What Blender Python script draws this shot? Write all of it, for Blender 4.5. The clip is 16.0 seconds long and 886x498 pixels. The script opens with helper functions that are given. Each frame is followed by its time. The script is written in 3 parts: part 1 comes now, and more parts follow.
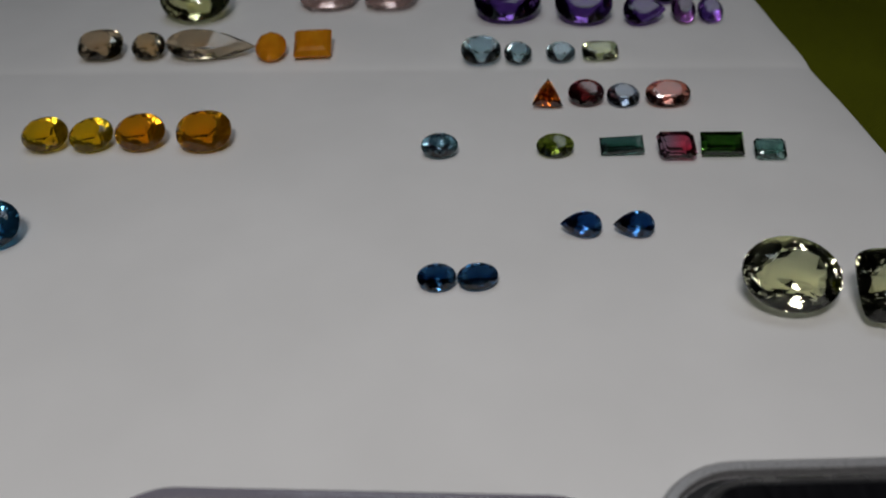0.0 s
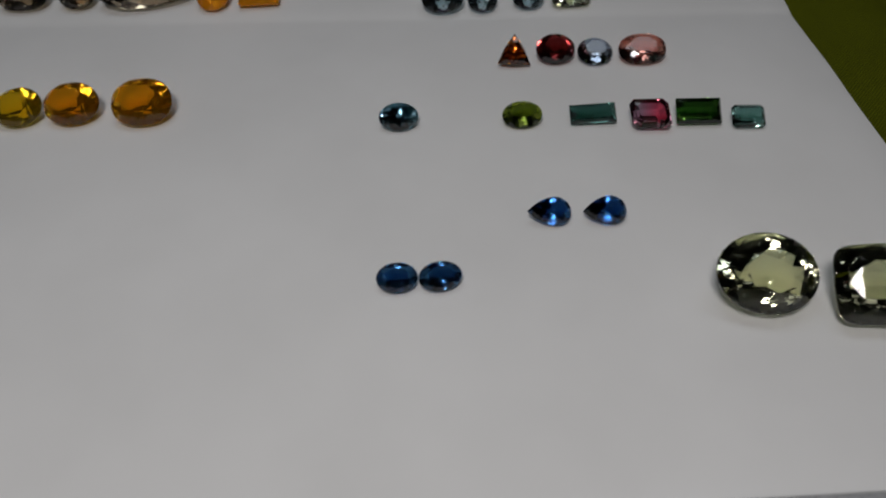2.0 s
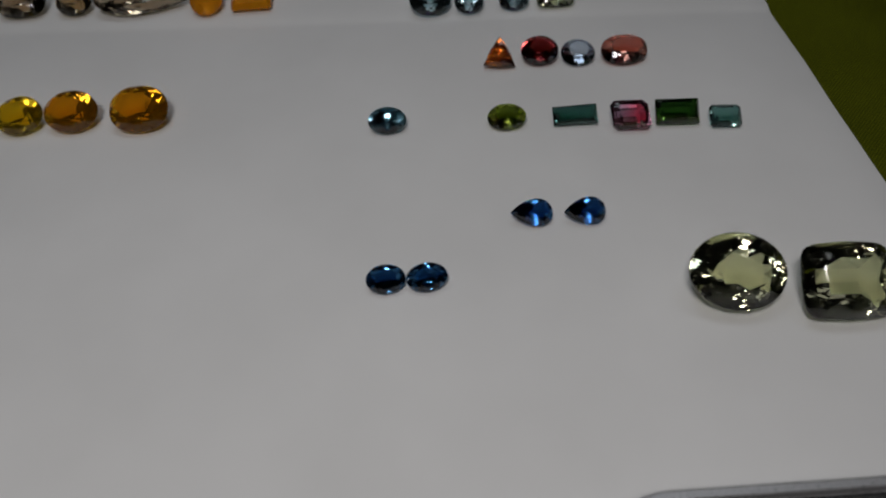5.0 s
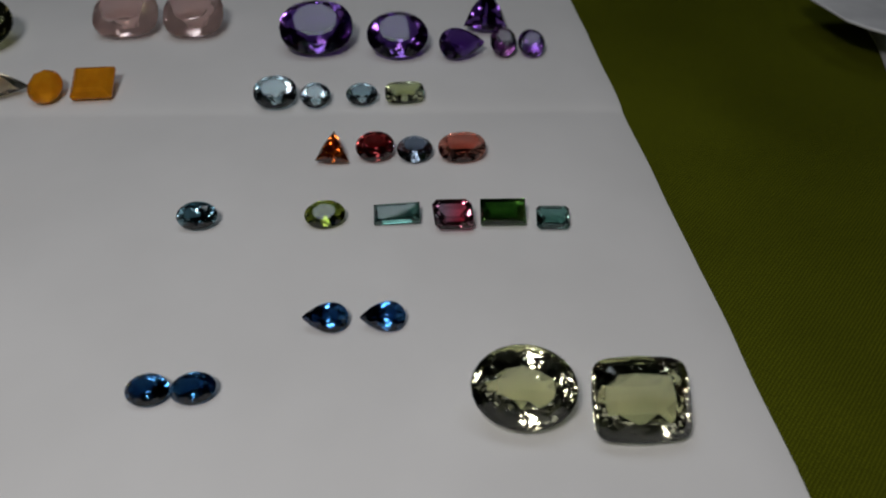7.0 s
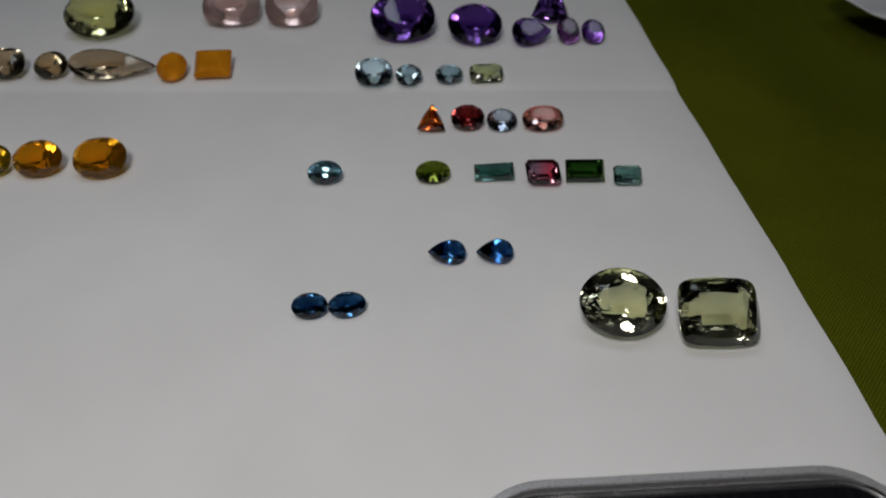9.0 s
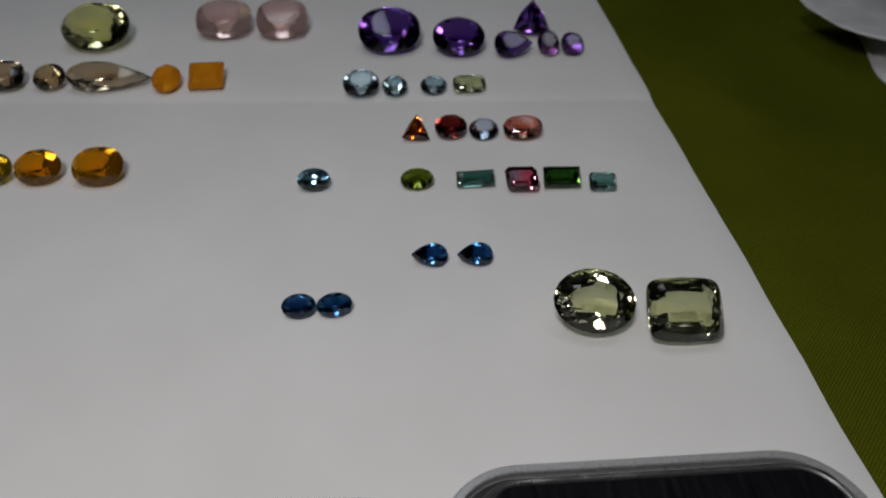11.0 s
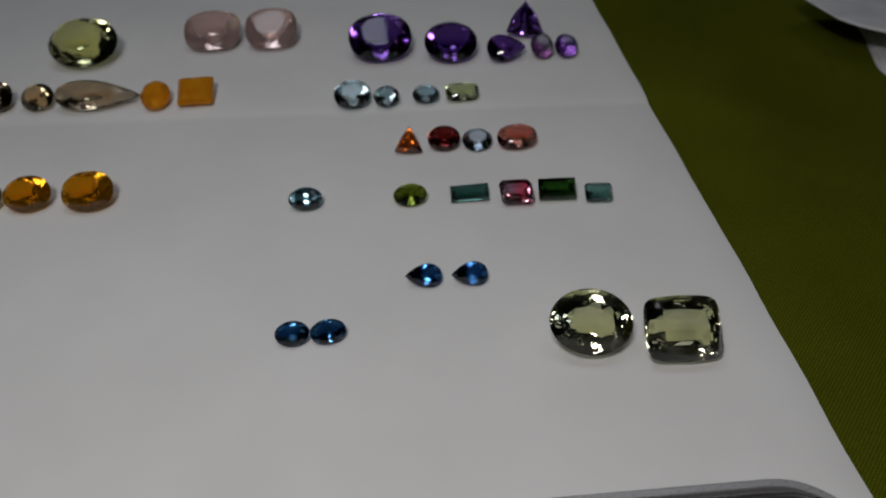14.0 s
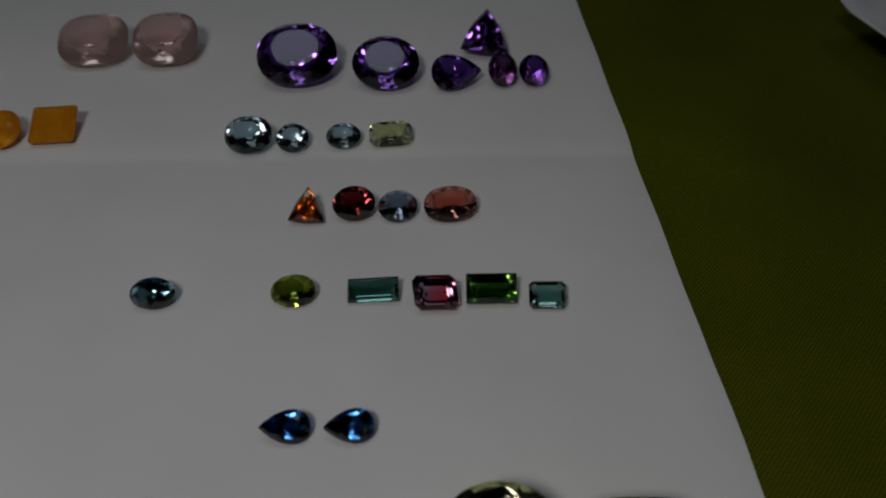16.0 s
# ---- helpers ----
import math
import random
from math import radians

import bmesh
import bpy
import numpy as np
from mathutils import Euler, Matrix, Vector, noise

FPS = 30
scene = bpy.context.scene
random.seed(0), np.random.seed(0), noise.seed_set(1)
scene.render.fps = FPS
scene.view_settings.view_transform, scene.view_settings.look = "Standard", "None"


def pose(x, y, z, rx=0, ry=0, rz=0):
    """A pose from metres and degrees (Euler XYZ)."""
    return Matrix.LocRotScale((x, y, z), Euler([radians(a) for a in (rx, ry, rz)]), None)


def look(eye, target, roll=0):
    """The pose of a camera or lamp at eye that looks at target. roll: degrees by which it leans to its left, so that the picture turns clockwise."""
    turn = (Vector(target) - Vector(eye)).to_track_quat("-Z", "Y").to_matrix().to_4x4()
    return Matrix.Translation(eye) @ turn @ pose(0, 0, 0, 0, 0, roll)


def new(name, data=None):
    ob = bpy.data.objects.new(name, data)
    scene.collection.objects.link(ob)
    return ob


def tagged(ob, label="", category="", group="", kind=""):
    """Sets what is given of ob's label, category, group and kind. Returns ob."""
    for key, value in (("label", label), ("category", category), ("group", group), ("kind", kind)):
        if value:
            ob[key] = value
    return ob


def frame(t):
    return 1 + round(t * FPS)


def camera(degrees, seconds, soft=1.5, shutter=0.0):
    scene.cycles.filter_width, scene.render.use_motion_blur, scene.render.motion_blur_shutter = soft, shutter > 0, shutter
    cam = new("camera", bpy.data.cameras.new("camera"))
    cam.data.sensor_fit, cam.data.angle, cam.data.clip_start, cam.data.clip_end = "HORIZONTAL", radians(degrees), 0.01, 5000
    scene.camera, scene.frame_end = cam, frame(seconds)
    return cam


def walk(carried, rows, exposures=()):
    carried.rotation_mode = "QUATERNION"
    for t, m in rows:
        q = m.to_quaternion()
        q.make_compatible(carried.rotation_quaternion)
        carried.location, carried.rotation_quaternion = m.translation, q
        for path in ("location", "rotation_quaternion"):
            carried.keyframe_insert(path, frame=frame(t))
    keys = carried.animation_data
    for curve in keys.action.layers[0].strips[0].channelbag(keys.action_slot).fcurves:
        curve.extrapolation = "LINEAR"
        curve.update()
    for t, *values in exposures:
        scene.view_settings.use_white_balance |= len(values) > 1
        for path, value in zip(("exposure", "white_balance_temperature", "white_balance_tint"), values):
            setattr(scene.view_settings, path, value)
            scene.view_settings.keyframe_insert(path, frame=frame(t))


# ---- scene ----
cam = camera(59.5, 16.0, soft=2.0)
cam.data.dof.use_dof, cam.data.dof.focus_distance, cam.data.dof.aperture_fstop = True, 0.165, 22.0
PATH = [
    (0, (0.00038, -0.10995, 0.10035), (0.00262, 0.04397, -0.02734), -2.07),
    (0.5, (0.00103, -0.10641, 0.10102), (0.00359, 0.04204, -0.03297), -2.66),
    (1, (0.00264, -0.11719, 0.12349), (0.00670, 0.02804, -0.01395), -2.03),
    (1.5, (0.00314, -0.11461, 0.12075), (0.00772, 0.02602, -0.02139), -2.20),
    (2, (0.00348, -0.09056, 0.10837), (0.01164, 0.04406, -0.03931), -1.36),
    (2.5, (0.00361, -0.07924, 0.10110), (0.01274, 0.04997, -0.05128), -0.51),
    (3, (-0.00011, -0.08162, 0.10526), (0.00343, 0.04699, -0.04787), -2.66),
    (3.5, (-0.00220, -0.08614, 0.10763), (0.00424, 0.04366, -0.04439), -1.25),
    (3.7, (-0.00249, -0.08821, 0.10957), (0.00437, 0.04180, -0.04225), -0.89),
    (5.8, (0.01092, -0.09871, 0.11843), (0.01895, 0.03654, -0.02869), -2.89),
    (6, (0.01104, -0.10094, 0.11932), (0.01955, 0.03704, -0.02521), -2.74),
    (6.5, (0.03039, -0.09304, 0.11405), (0.04046, 0.05136, -0.02397), -2.54),
    (7, (0.04301, -0.08594, 0.10930), (0.05689, 0.06123, -0.02542), 0.21),
    (7.5, (0.04000, -0.09202, 0.10836), (0.05194, 0.05635, -0.02522), 0.07),
    (8, (0.03742, -0.09490, 0.11160), (0.04780, 0.05363, -0.02194), -0.60),
    (8.5, (0.03034, -0.10498, 0.11661), (0.04197, 0.04313, -0.01729), -0.91),
    (9, (0.01763, -0.11369, 0.11886), (0.03150, 0.03427, -0.01499), 0.41),
    (9.5, (0.01784, -0.11540, 0.11788), (0.03293, 0.03239, -0.01603), 0.91),
    (9.7, (0.01944, -0.11593, 0.12109), (0.03453, 0.03252, -0.01208), 0.91),
    (11.8, (0.01873, -0.12297, 0.12650), (0.03506, 0.02607, -0.00587), 0.62),
    (12, (0.01388, -0.12044, 0.12814), (0.03004, 0.02765, -0.00530), 0.94),
    (12.5, (0.00572, -0.11959, 0.13226), (0.01906, 0.02829, -0.00173), 0.16),
    (13, (0.01449, -0.13096, 0.12664), (0.03354, 0.01737, -0.00615), 0.90),
    (13.5, (0.01791, -0.12675, 0.12296), (0.03534, 0.01902, -0.01286), -0.48),
    (14, (0.02303, -0.11397, 0.12902), (0.03684, 0.03226, -0.00672), -1.37),
    (14.5, (0.03951, -0.09121, 0.12477), (0.04579, 0.05149, -0.01522), -3.50),
    (15, (0.05568, -0.07592, 0.11930), (0.05944, 0.06539, -0.02218), -4.00),
    (15.5, (0.05907, -0.06595, 0.11702), (0.06501, 0.07308, -0.02662), -2.91),
    (16, (0.05450, -0.05727, 0.11442), (0.06068, 0.08286, -0.02813), -1.83),
]
EXPOSURES = [
    (0.0, -0.18), (0.5, -0.16), (1.0, -0.43), (1.5, -0.21), (2.0, -0.2), (3.0, -0.28), (3.7, -0.2), (5.8, -0.58), (6.0, -0.6), (6.5, -0.43), (7.0, -0.15), (8.0, -0.05), (8.5, 0.02),
    (9.0, -0.08), (11.8, -0.11), (13.0, -0.11), (13.5, -0.22), (14.0, -0.3), (14.5, -0.14), (15.0, -0.02), (15.6, 0.05), (15.85, -0.38), (16.0, -1.0),
]
walk(cam, [(t, look(eye, target, roll)) for t, eye, target, roll in PATH], EXPOSURES)

# one plan unit is 11.7 mm
U = 0.0117


# ---- light ----
def area_lamp(name, place, aim, size, power, colour):
    data = bpy.data.lights.new(name, "AREA")
    data.shape, data.size, data.energy, data.color = "DISK", size, power, colour
    ob = new(name, data)
    ob.matrix_world = look(Vector(place), Vector(aim))
    return ob


world = bpy.data.worlds.new("room_air")
world.use_nodes = True
world.node_tree.nodes["Background"].inputs[0].default_value = (0.5, 0.55, 0.65, 1)
world.node_tree.nodes["Background"].inputs[1].default_value = 0.03
scene.world = world
area_lamp("reading_lamp", (-0.03, -0.145, 0.29), (0.01, -0.06, 0.0), 0.075, 0.48, (1.0, 0.955, 0.92))
area_lamp("desk_lamp", (-0.045, 0.12, 0.42), (-0.01, -0.03, 0.0), 0.165, 0.18, (0.82, 0.91, 1.0))
area_lamp("ceiling_lamp", (0.42, 0.34, 1.50), (0.01, -0.05, 0.0), 0.50, 1.2, (0.88, 0.94, 1.0))


# ---- materials ----
def material(name):
    mat = bpy.data.materials.new(name)
    mat.use_nodes = True
    nodes, links = mat.node_tree.nodes, mat.node_tree.links
    return mat, nodes, links, nodes["Principled BSDF"]


def node(nodes, kind, **values):
    made = nodes.new(kind)
    for key, value in values.items():
        made.inputs[key.replace("_", " ")].default_value = value
    return made


def ramp(nodes, stops):
    made = nodes.new("ShaderNodeValToRGB")
    e = made.color_ramp.elements
    while len(e) < len(stops):
        e.new(0.5)
    for el, (pos, col) in zip(e, stops):
        el.position, el.color = pos, (*col, 1) if len(col) == 3 else col
    return made


def gem_material(name, colour, ior=1.62, cloud=0.0, zone=None, milk=0.0, flaw=0.14, size=170.0):
    """Clear coloured stone with faint colour zoning and light surface dust."""
    mat, nodes, links, bsdf = material(name)
    coord = nodes.new("ShaderNodeTexCoord")
    grain = node(nodes, "ShaderNodeTexNoise", Scale=size, Detail=3.0)
    links.new(coord.outputs["Object"], grain.inputs["Vector"])
    if zone:
        split = nodes.new("ShaderNodeSeparateXYZ")
        links.new(coord.outputs["Object"], split.inputs[0])
        spread = nodes.new("ShaderNodeMapRange")
        spread.inputs["From Min"].default_value = -0.0045
        spread.inputs["From Max"].default_value = 0.0045
        links.new(split.outputs["X"], spread.inputs[0])
        tone = ramp(nodes, [(0.2, zone), (0.7, colour)])
        links.new(spread.outputs[0], tone.inputs[0])
    else:
        tone = ramp(nodes, [(0.3, [c * (1 - flaw) for c in colour]), (0.7, [min(1, c * 1.08) for c in colour])])
        links.new(grain.outputs["Fac"], tone.inputs[0])
    links.new(tone.outputs[0], bsdf.inputs["Base Color"])
    dust = node(nodes, "ShaderNodeTexNoise", Scale=900.0, Detail=3.0)
    links.new(coord.outputs["Object"], dust.inputs["Vector"])
    rough = ramp(nodes, [(0.45, (cloud, cloud, cloud)), (0.8, (cloud + 0.06, cloud + 0.06, cloud + 0.06))])
    links.new(dust.outputs["Fac"], rough.inputs[0])
    links.new(rough.outputs[0], bsdf.inputs["Roughness"])
    bsdf.inputs["IOR"].default_value = ior
    bsdf.inputs["Transmission Weight"].default_value = 1.0 - milk
    return mat


def paper_material():
    mat, nodes, links, bsdf = material("white_paper")
    coord = nodes.new("ShaderNodeTexCoord")
    fine = node(nodes, "ShaderNodeTexNoise", Scale=2600.0, Detail=4.0)
    broad = node(nodes, "ShaderNodeTexNoise", Scale=28.0, Detail=3.0)
    for n in (fine, broad):
        links.new(coord.outputs["Object"], n.inputs["Vector"])
    tone = ramp(nodes, [(0.3, (0.76, 0.758, 0.76)), (0.75, (0.83, 0.828, 0.832))])
    links.new(broad.outputs["Fac"], tone.inputs[0])
    links.new(tone.outputs[0], bsdf.inputs["Base Color"])
    bump = node(nodes, "ShaderNodeBump", Strength=0.12, Distance=0.0001)
    links.new(fine.outputs["Fac"], bump.inputs["Height"])
    links.new(bump.outputs[0], bsdf.inputs["Normal"])
    bsdf.inputs["Roughness"].default_value = 0.75
    bsdf.inputs["Specular IOR Level"].default_value = 0.25
    return mat


def cloth_material():
    mat, nodes, links, bsdf = material("olive_woven_cloth")
    coord = nodes.new("ShaderNodeTexCoord")
    warp = node(nodes, "ShaderNodeTexNoise", Scale=160.0, Detail=2.0)
    links.new(coord.outputs["Object"], warp.inputs["Vector"])
    shift = nodes.new("ShaderNodeVectorMath")
    shift.operation = "SCALE"
    shift.inputs["Scale"].default_value = 0.0004
    links.new(warp.outputs["Color"], shift.inputs[0])
    moved = nodes.new("ShaderNodeVectorMath")
    links.new(coord.outputs["Object"], moved.inputs[0])
    links.new(shift.outputs[0], moved.inputs[1])
    split = nodes.new("ShaderNodeSeparateXYZ")
    links.new(moved.outputs[0], split.inputs[0])
    def calc(kind, first, second=None, third=None):
        made = nodes.new("ShaderNodeMath")
        made.operation = kind
        for slot, value in enumerate((first, second, third)):
            if isinstance(value, (int, float)):
                made.inputs[slot].default_value = value
            elif value is not None:
                links.new(value, made.inputs[slot])
        return made.outputs[0]

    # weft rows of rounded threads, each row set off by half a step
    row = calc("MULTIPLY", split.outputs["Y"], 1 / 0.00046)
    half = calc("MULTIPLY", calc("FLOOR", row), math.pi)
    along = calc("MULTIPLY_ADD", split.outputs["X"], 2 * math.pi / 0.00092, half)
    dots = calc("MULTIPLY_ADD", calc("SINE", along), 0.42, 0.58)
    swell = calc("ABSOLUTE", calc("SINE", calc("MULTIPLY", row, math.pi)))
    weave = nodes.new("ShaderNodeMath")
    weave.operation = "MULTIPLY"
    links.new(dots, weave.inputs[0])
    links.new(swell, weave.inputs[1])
    patch = node(nodes, "ShaderNodeTexNoise", Scale=18.0, Detail=3.0)
    links.new(coord.outputs["Object"], patch.inputs["Vector"])
    # shade between threads (low) and gleam on their tops (high), set as colour
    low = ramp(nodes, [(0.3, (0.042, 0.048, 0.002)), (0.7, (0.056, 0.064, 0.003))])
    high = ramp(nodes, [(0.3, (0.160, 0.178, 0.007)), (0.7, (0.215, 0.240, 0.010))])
    for r in (low, high):
        links.new(patch.outputs["Fac"], r.inputs[0])
    # uneven yarn: some stitches come out lighter, others darker
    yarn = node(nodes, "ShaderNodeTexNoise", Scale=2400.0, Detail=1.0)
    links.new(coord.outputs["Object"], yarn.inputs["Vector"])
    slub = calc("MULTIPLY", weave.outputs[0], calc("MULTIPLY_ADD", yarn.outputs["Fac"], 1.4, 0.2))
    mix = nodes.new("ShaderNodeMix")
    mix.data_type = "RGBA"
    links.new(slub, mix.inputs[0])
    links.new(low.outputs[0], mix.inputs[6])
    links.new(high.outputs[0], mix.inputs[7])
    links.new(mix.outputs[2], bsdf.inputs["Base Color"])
    bump = node(nodes, "ShaderNodeBump", Strength=1.0, Distance=0.0002)
    links.new(weave.outputs[0], bump.inputs["Height"])
    links.new(bump.outputs[0], bsdf.inputs["Normal"])
    bsdf.inputs["Roughness"].default_value = 0.7
    bsdf.inputs["Specular IOR Level"].default_value = 0.06
    return mat


def plain_material(name, dark, light, rough=0.5, metal=0.0, scale=60.0, stretch=(1, 1, 1), relief=0.0, spread=0.1, coat=0.0):
    mat, nodes, links, bsdf = material(name)
    coord = nodes.new("ShaderNodeTexCoord")
    place = nodes.new("ShaderNodeMapping")
    place.inputs["Scale"].default_value = stretch
    links.new(coord.outputs["Object"], place.inputs[0])
    grain = node(nodes, "ShaderNodeTexNoise", Scale=scale, Detail=5.0)
    links.new(place.outputs[0], grain.inputs["Vector"])
    tone = ramp(nodes, [(0.3, dark), (0.7, light)])
    links.new(grain.outputs["Fac"], tone.inputs[0])
    links.new(tone.outputs[0], bsdf.inputs["Base Color"])
    gloss = ramp(nodes, [(0.3, (rough - spread,) * 3), (0.7, (rough + spread,) * 3)])
    links.new(grain.outputs["Fac"], gloss.inputs[0])
    links.new(gloss.outputs[0], bsdf.inputs["Roughness"])
    bsdf.inputs["Metallic"].default_value = metal
    bsdf.inputs["Coat Weight"].default_value = coat
    if relief:
        bump = node(nodes, "ShaderNodeBump", Strength=0.5, Distance=relief)
        links.new(grain.outputs["Fac"], bump.inputs["Height"])
        links.new(bump.outputs[0], bsdf.inputs["Normal"])
    return mat


def clear_plastic_material(name, tint):
    """Thin clear plastic: light goes straight through, the surface shines by Fresnel."""
    mat, nodes, links, bsdf = material(name)
    out = nodes["Material Output"]
    nodes.remove(bsdf)
    clear = nodes.new("ShaderNodeBsdfTransparent")
    clear.inputs[0].default_value = (*tint, 1)
    shine = nodes.new("ShaderNodeBsdfGlossy")
    shine.inputs["Roughness"].default_value = 0.06
    facing = node(nodes, "ShaderNodeLayerWeight", Blend=0.35)
    steep = nodes.new("ShaderNodeMath")
    steep.operation = "POWER"
    steep.inputs[1].default_value = 3.0
    links.new(facing.outputs["Facing"], steep.inputs[0])
    fresnel = nodes.new("ShaderNodeMath")
    fresnel.operation = "MULTIPLY_ADD"
    fresnel.inputs[1].default_value = 0.45
    fresnel.inputs[2].default_value = 0.04
    links.new(steep.outputs[0], fresnel.inputs[0])
    mix = nodes.new("ShaderNodeMixShader")
    links.new(fresnel.outputs[0], mix.inputs[0])
    links.new(clear.outputs[0], mix.inputs[1])
    links.new(shine.outputs[0], mix.inputs[2])
    links.new(mix.outputs[0], out.inputs[0])
    return mat


PAPER = paper_material()
CLOTH = cloth_material()
HOUSING = plain_material("silver_grey_plastic", (0.40, 0.40, 0.415), (0.52, 0.52, 0.535), metal=0.5, rough=0.36, scale=1800.0, relief=0.00004)
GROOVE = plain_material("dark_grey_plastic", (0.006, 0.006, 0.007), (0.012, 0.012, 0.013), rough=0.4, scale=700.0)
RIDGE = plain_material("polished_grey_plastic", (0.30, 0.30, 0.31), (0.38, 0.38, 0.39), metal=0.85, rough=0.24, scale=200.0, spread=0.06)
PANEL = plain_material("black_glossy_panel", (0.004, 0.004, 0.005), (0.010, 0.010, 0.012), rough=0.13, scale=900.0, stretch=(1, 0.08, 1), spread=0.035)
DUST = plain_material("pale_dust", (0.5, 0.5, 0.5), (0.7, 0.7, 0.68), rough=0.9)
FIBRE = plain_material("dark_fibre", (0.02, 0.02, 0.02), (0.05, 0.05, 0.05), rough=0.8)
WHITE = plain_material("white_wrapping", (0.62, 0.63, 0.66), (0.75, 0.76, 0.78), rough=0.5, scale=120.0)
WALL = plain_material("room_wall", (0.12, 0.115, 0.11), (0.16, 0.155, 0.15), rough=0.9, scale=8.0)
WOOD = plain_material("brown_table_wood", (0.10, 0.055, 0.03), (0.18, 0.10, 0.055), rough=0.5, scale=20.0, stretch=(1, 8, 1))
PLATE = clear_plastic_material("clear_plastic_bottom", (0.92, 0.865, 0.82))
CLEAR = clear_plastic_material("clear_plastic_sheet", (0.965, 0.96, 0.955))
RIM = clear_plastic_material("clear_plastic_edge", (0.53, 0.52, 0.57))


# ---- building helpers ----
def mesh_of(name, bm, mat, smooth=False):
    data = bpy.data.meshes.new(name)
    bmesh.ops.recalc_face_normals(bm, faces=bm.faces)
    for f in bm.faces:
        f.smooth = smooth
    bm.to_mesh(data)
    bm.free()
    if smooth:
        data.set_sharp_from_angle(angle=radians(32))
    data.materials.append(mat)
    return data


def thing(name, bm, mat, label, category, group="", kind="", smooth=False):
    return tagged(new(name, mesh_of(name, bm, mat, smooth)), label, category, group, kind)


def part(name, bm, mat, parent, label="", smooth=False):
    ob = new(name, mesh_of(name, bm, mat, smooth))
    ob.parent = parent
    return tagged(ob, label)


def box(x0, y0, z0, x1, y1, z1):
    bm = bmesh.new()
    bmesh.ops.create_cube(bm, size=1.0)
    for v in bm.verts:
        v.co = Vector(((x0 + x1) / 2 + v.co.x * (x1 - x0), (y0 + y1) / 2 + v.co.y * (y1 - y0), (z0 + z1) / 2 + v.co.z * (z1 - z0)))
    return bm


def rounded_outline(w, l, r, steps=10):
    """Corner-rounded rectangle round the origin, counter-clockwise."""
    pts = []
    for cx, cy, a0 in ((w / 2 - r, l / 2 - r, 0), (-w / 2 + r, l / 2 - r, 90), (-w / 2 + r, -l / 2 + r, 180), (w / 2 - r, -l / 2 + r, 270)):
        for k in range(steps + 1):
            a = radians(a0 + 90 * k / steps)
            pts.append((cx + r * math.cos(a), cy + r * math.sin(a)))
    return pts


def loft(w, l, r, levels, cap_low=True, cap_high=True):
    """Rings of a rounded rectangle, each level (inset, z), joined by quads."""
    bm = bmesh.new()
    rings = []
    for inset, z in levels:
        pts = rounded_outline(w - 2 * inset, l - 2 * inset, max(r - inset, 0.05 * r))
        rings.append([bm.verts.new((x, y, z)) for x, y in pts])
    for a, b in zip(rings, rings[1:]):
        for i in range(len(a)):
            j = (i + 1) % len(a)
            bm.faces.new((a[i], a[j], b[j], b[i]))
    if cap_low:
        bm.faces.new(rings[0][::-1])
    if cap_high:
        bm.faces.new(rings[-1])
    return bm


# ---- the room that closes the place ----
for name, lims in (
    ("wall_north", (-2.0, 2.0, -0.8, 2.0, 2.1, 1.8)), ("wall_south", (-2.0, -2.1, -0.8, 2.0, -2.0, 1.8)),
    ("wall_east", (2.0, -2.1, -0.8, 2.1, 2.1, 1.8)), ("wall_west", (-2.1, -2.1, -0.8, -2.0, 2.1, 1.8)),
):
    thing(name, box(*lims), WALL, "plain grey painted room wall", "wall", kind="structure")
thing("floor", box(-2.1, -2.1, -0.9, 2.1, 2.1, -0.8), WALL, "plain grey room floor", "floor", kind="structure")
thing("ceiling", box(-2.1, -2.1, 1.8, 2.1, 2.1, 1.9), WALL, "plain grey painted ceiling", "ceiling", kind="structure")
thing("table_top", box(-0.75, -0.55, -0.045, 0.75, 0.55, -0.0115), WOOD, "brown wooden table top under the cloth", "table", kind="structure")


# ---- cloth and paper ----
def paper_height(x, y):
    """Relief of the sheet in plan units: a faint fold across it, and an edge that bends down."""
    s = y - (7.72 - 0.072 * x)
    z = 0.020 * min(max(s, 0.0), 4.0) - 0.065 * math.exp(-max(-s, 0.0) / 1.3) * (1 if s < 0 else math.exp(-s / 0.22))
    z += 0.05
    edge = max(0.0, x - 8.35)
    return z - 0.11 * edge * edge


def grid_sheet(x_list, y_list, height, thickness, ripple=0.0):
    """A thin sheet over a grid; ripple: how far its right edge wanders."""
    bm = bmesh.new()

    def at(x, y):
        return (x + ripple * max(0.0, x - 8.3) * noise.noise((0.0, 0.45 * y, 4.0))) * U

    top = [[bm.verts.new((at(x, y), y * U, height(x, y) * U)) for x in x_list] for y in y_list]
    low = [[bm.verts.new((at(x, y), y * U, (height(x, y) - thickness) * U)) for x in x_list] for y in y_list]
    ny, nx = len(y_list), len(x_list)
    for j in range(ny - 1):
        for i in range(nx - 1):
            bm.faces.new((top[j][i], top[j][i + 1], top[j + 1][i + 1], top[j + 1][i]))
            bm.faces.new((low[j][i], low[j + 1][i], low[j + 1][i + 1], low[j][i + 1]))
    for j in range(ny - 1):
        for i in (0, nx - 1):
            bm.faces.new((top[j][i], top[j + 1][i], low[j + 1][i], low[j][i]))
    for i in range(nx - 1):
        for j in (0, ny - 1):
            bm.faces.new((top[j][i], low[j][i], low[j][i + 1], top[j][i + 1]))
    return bm


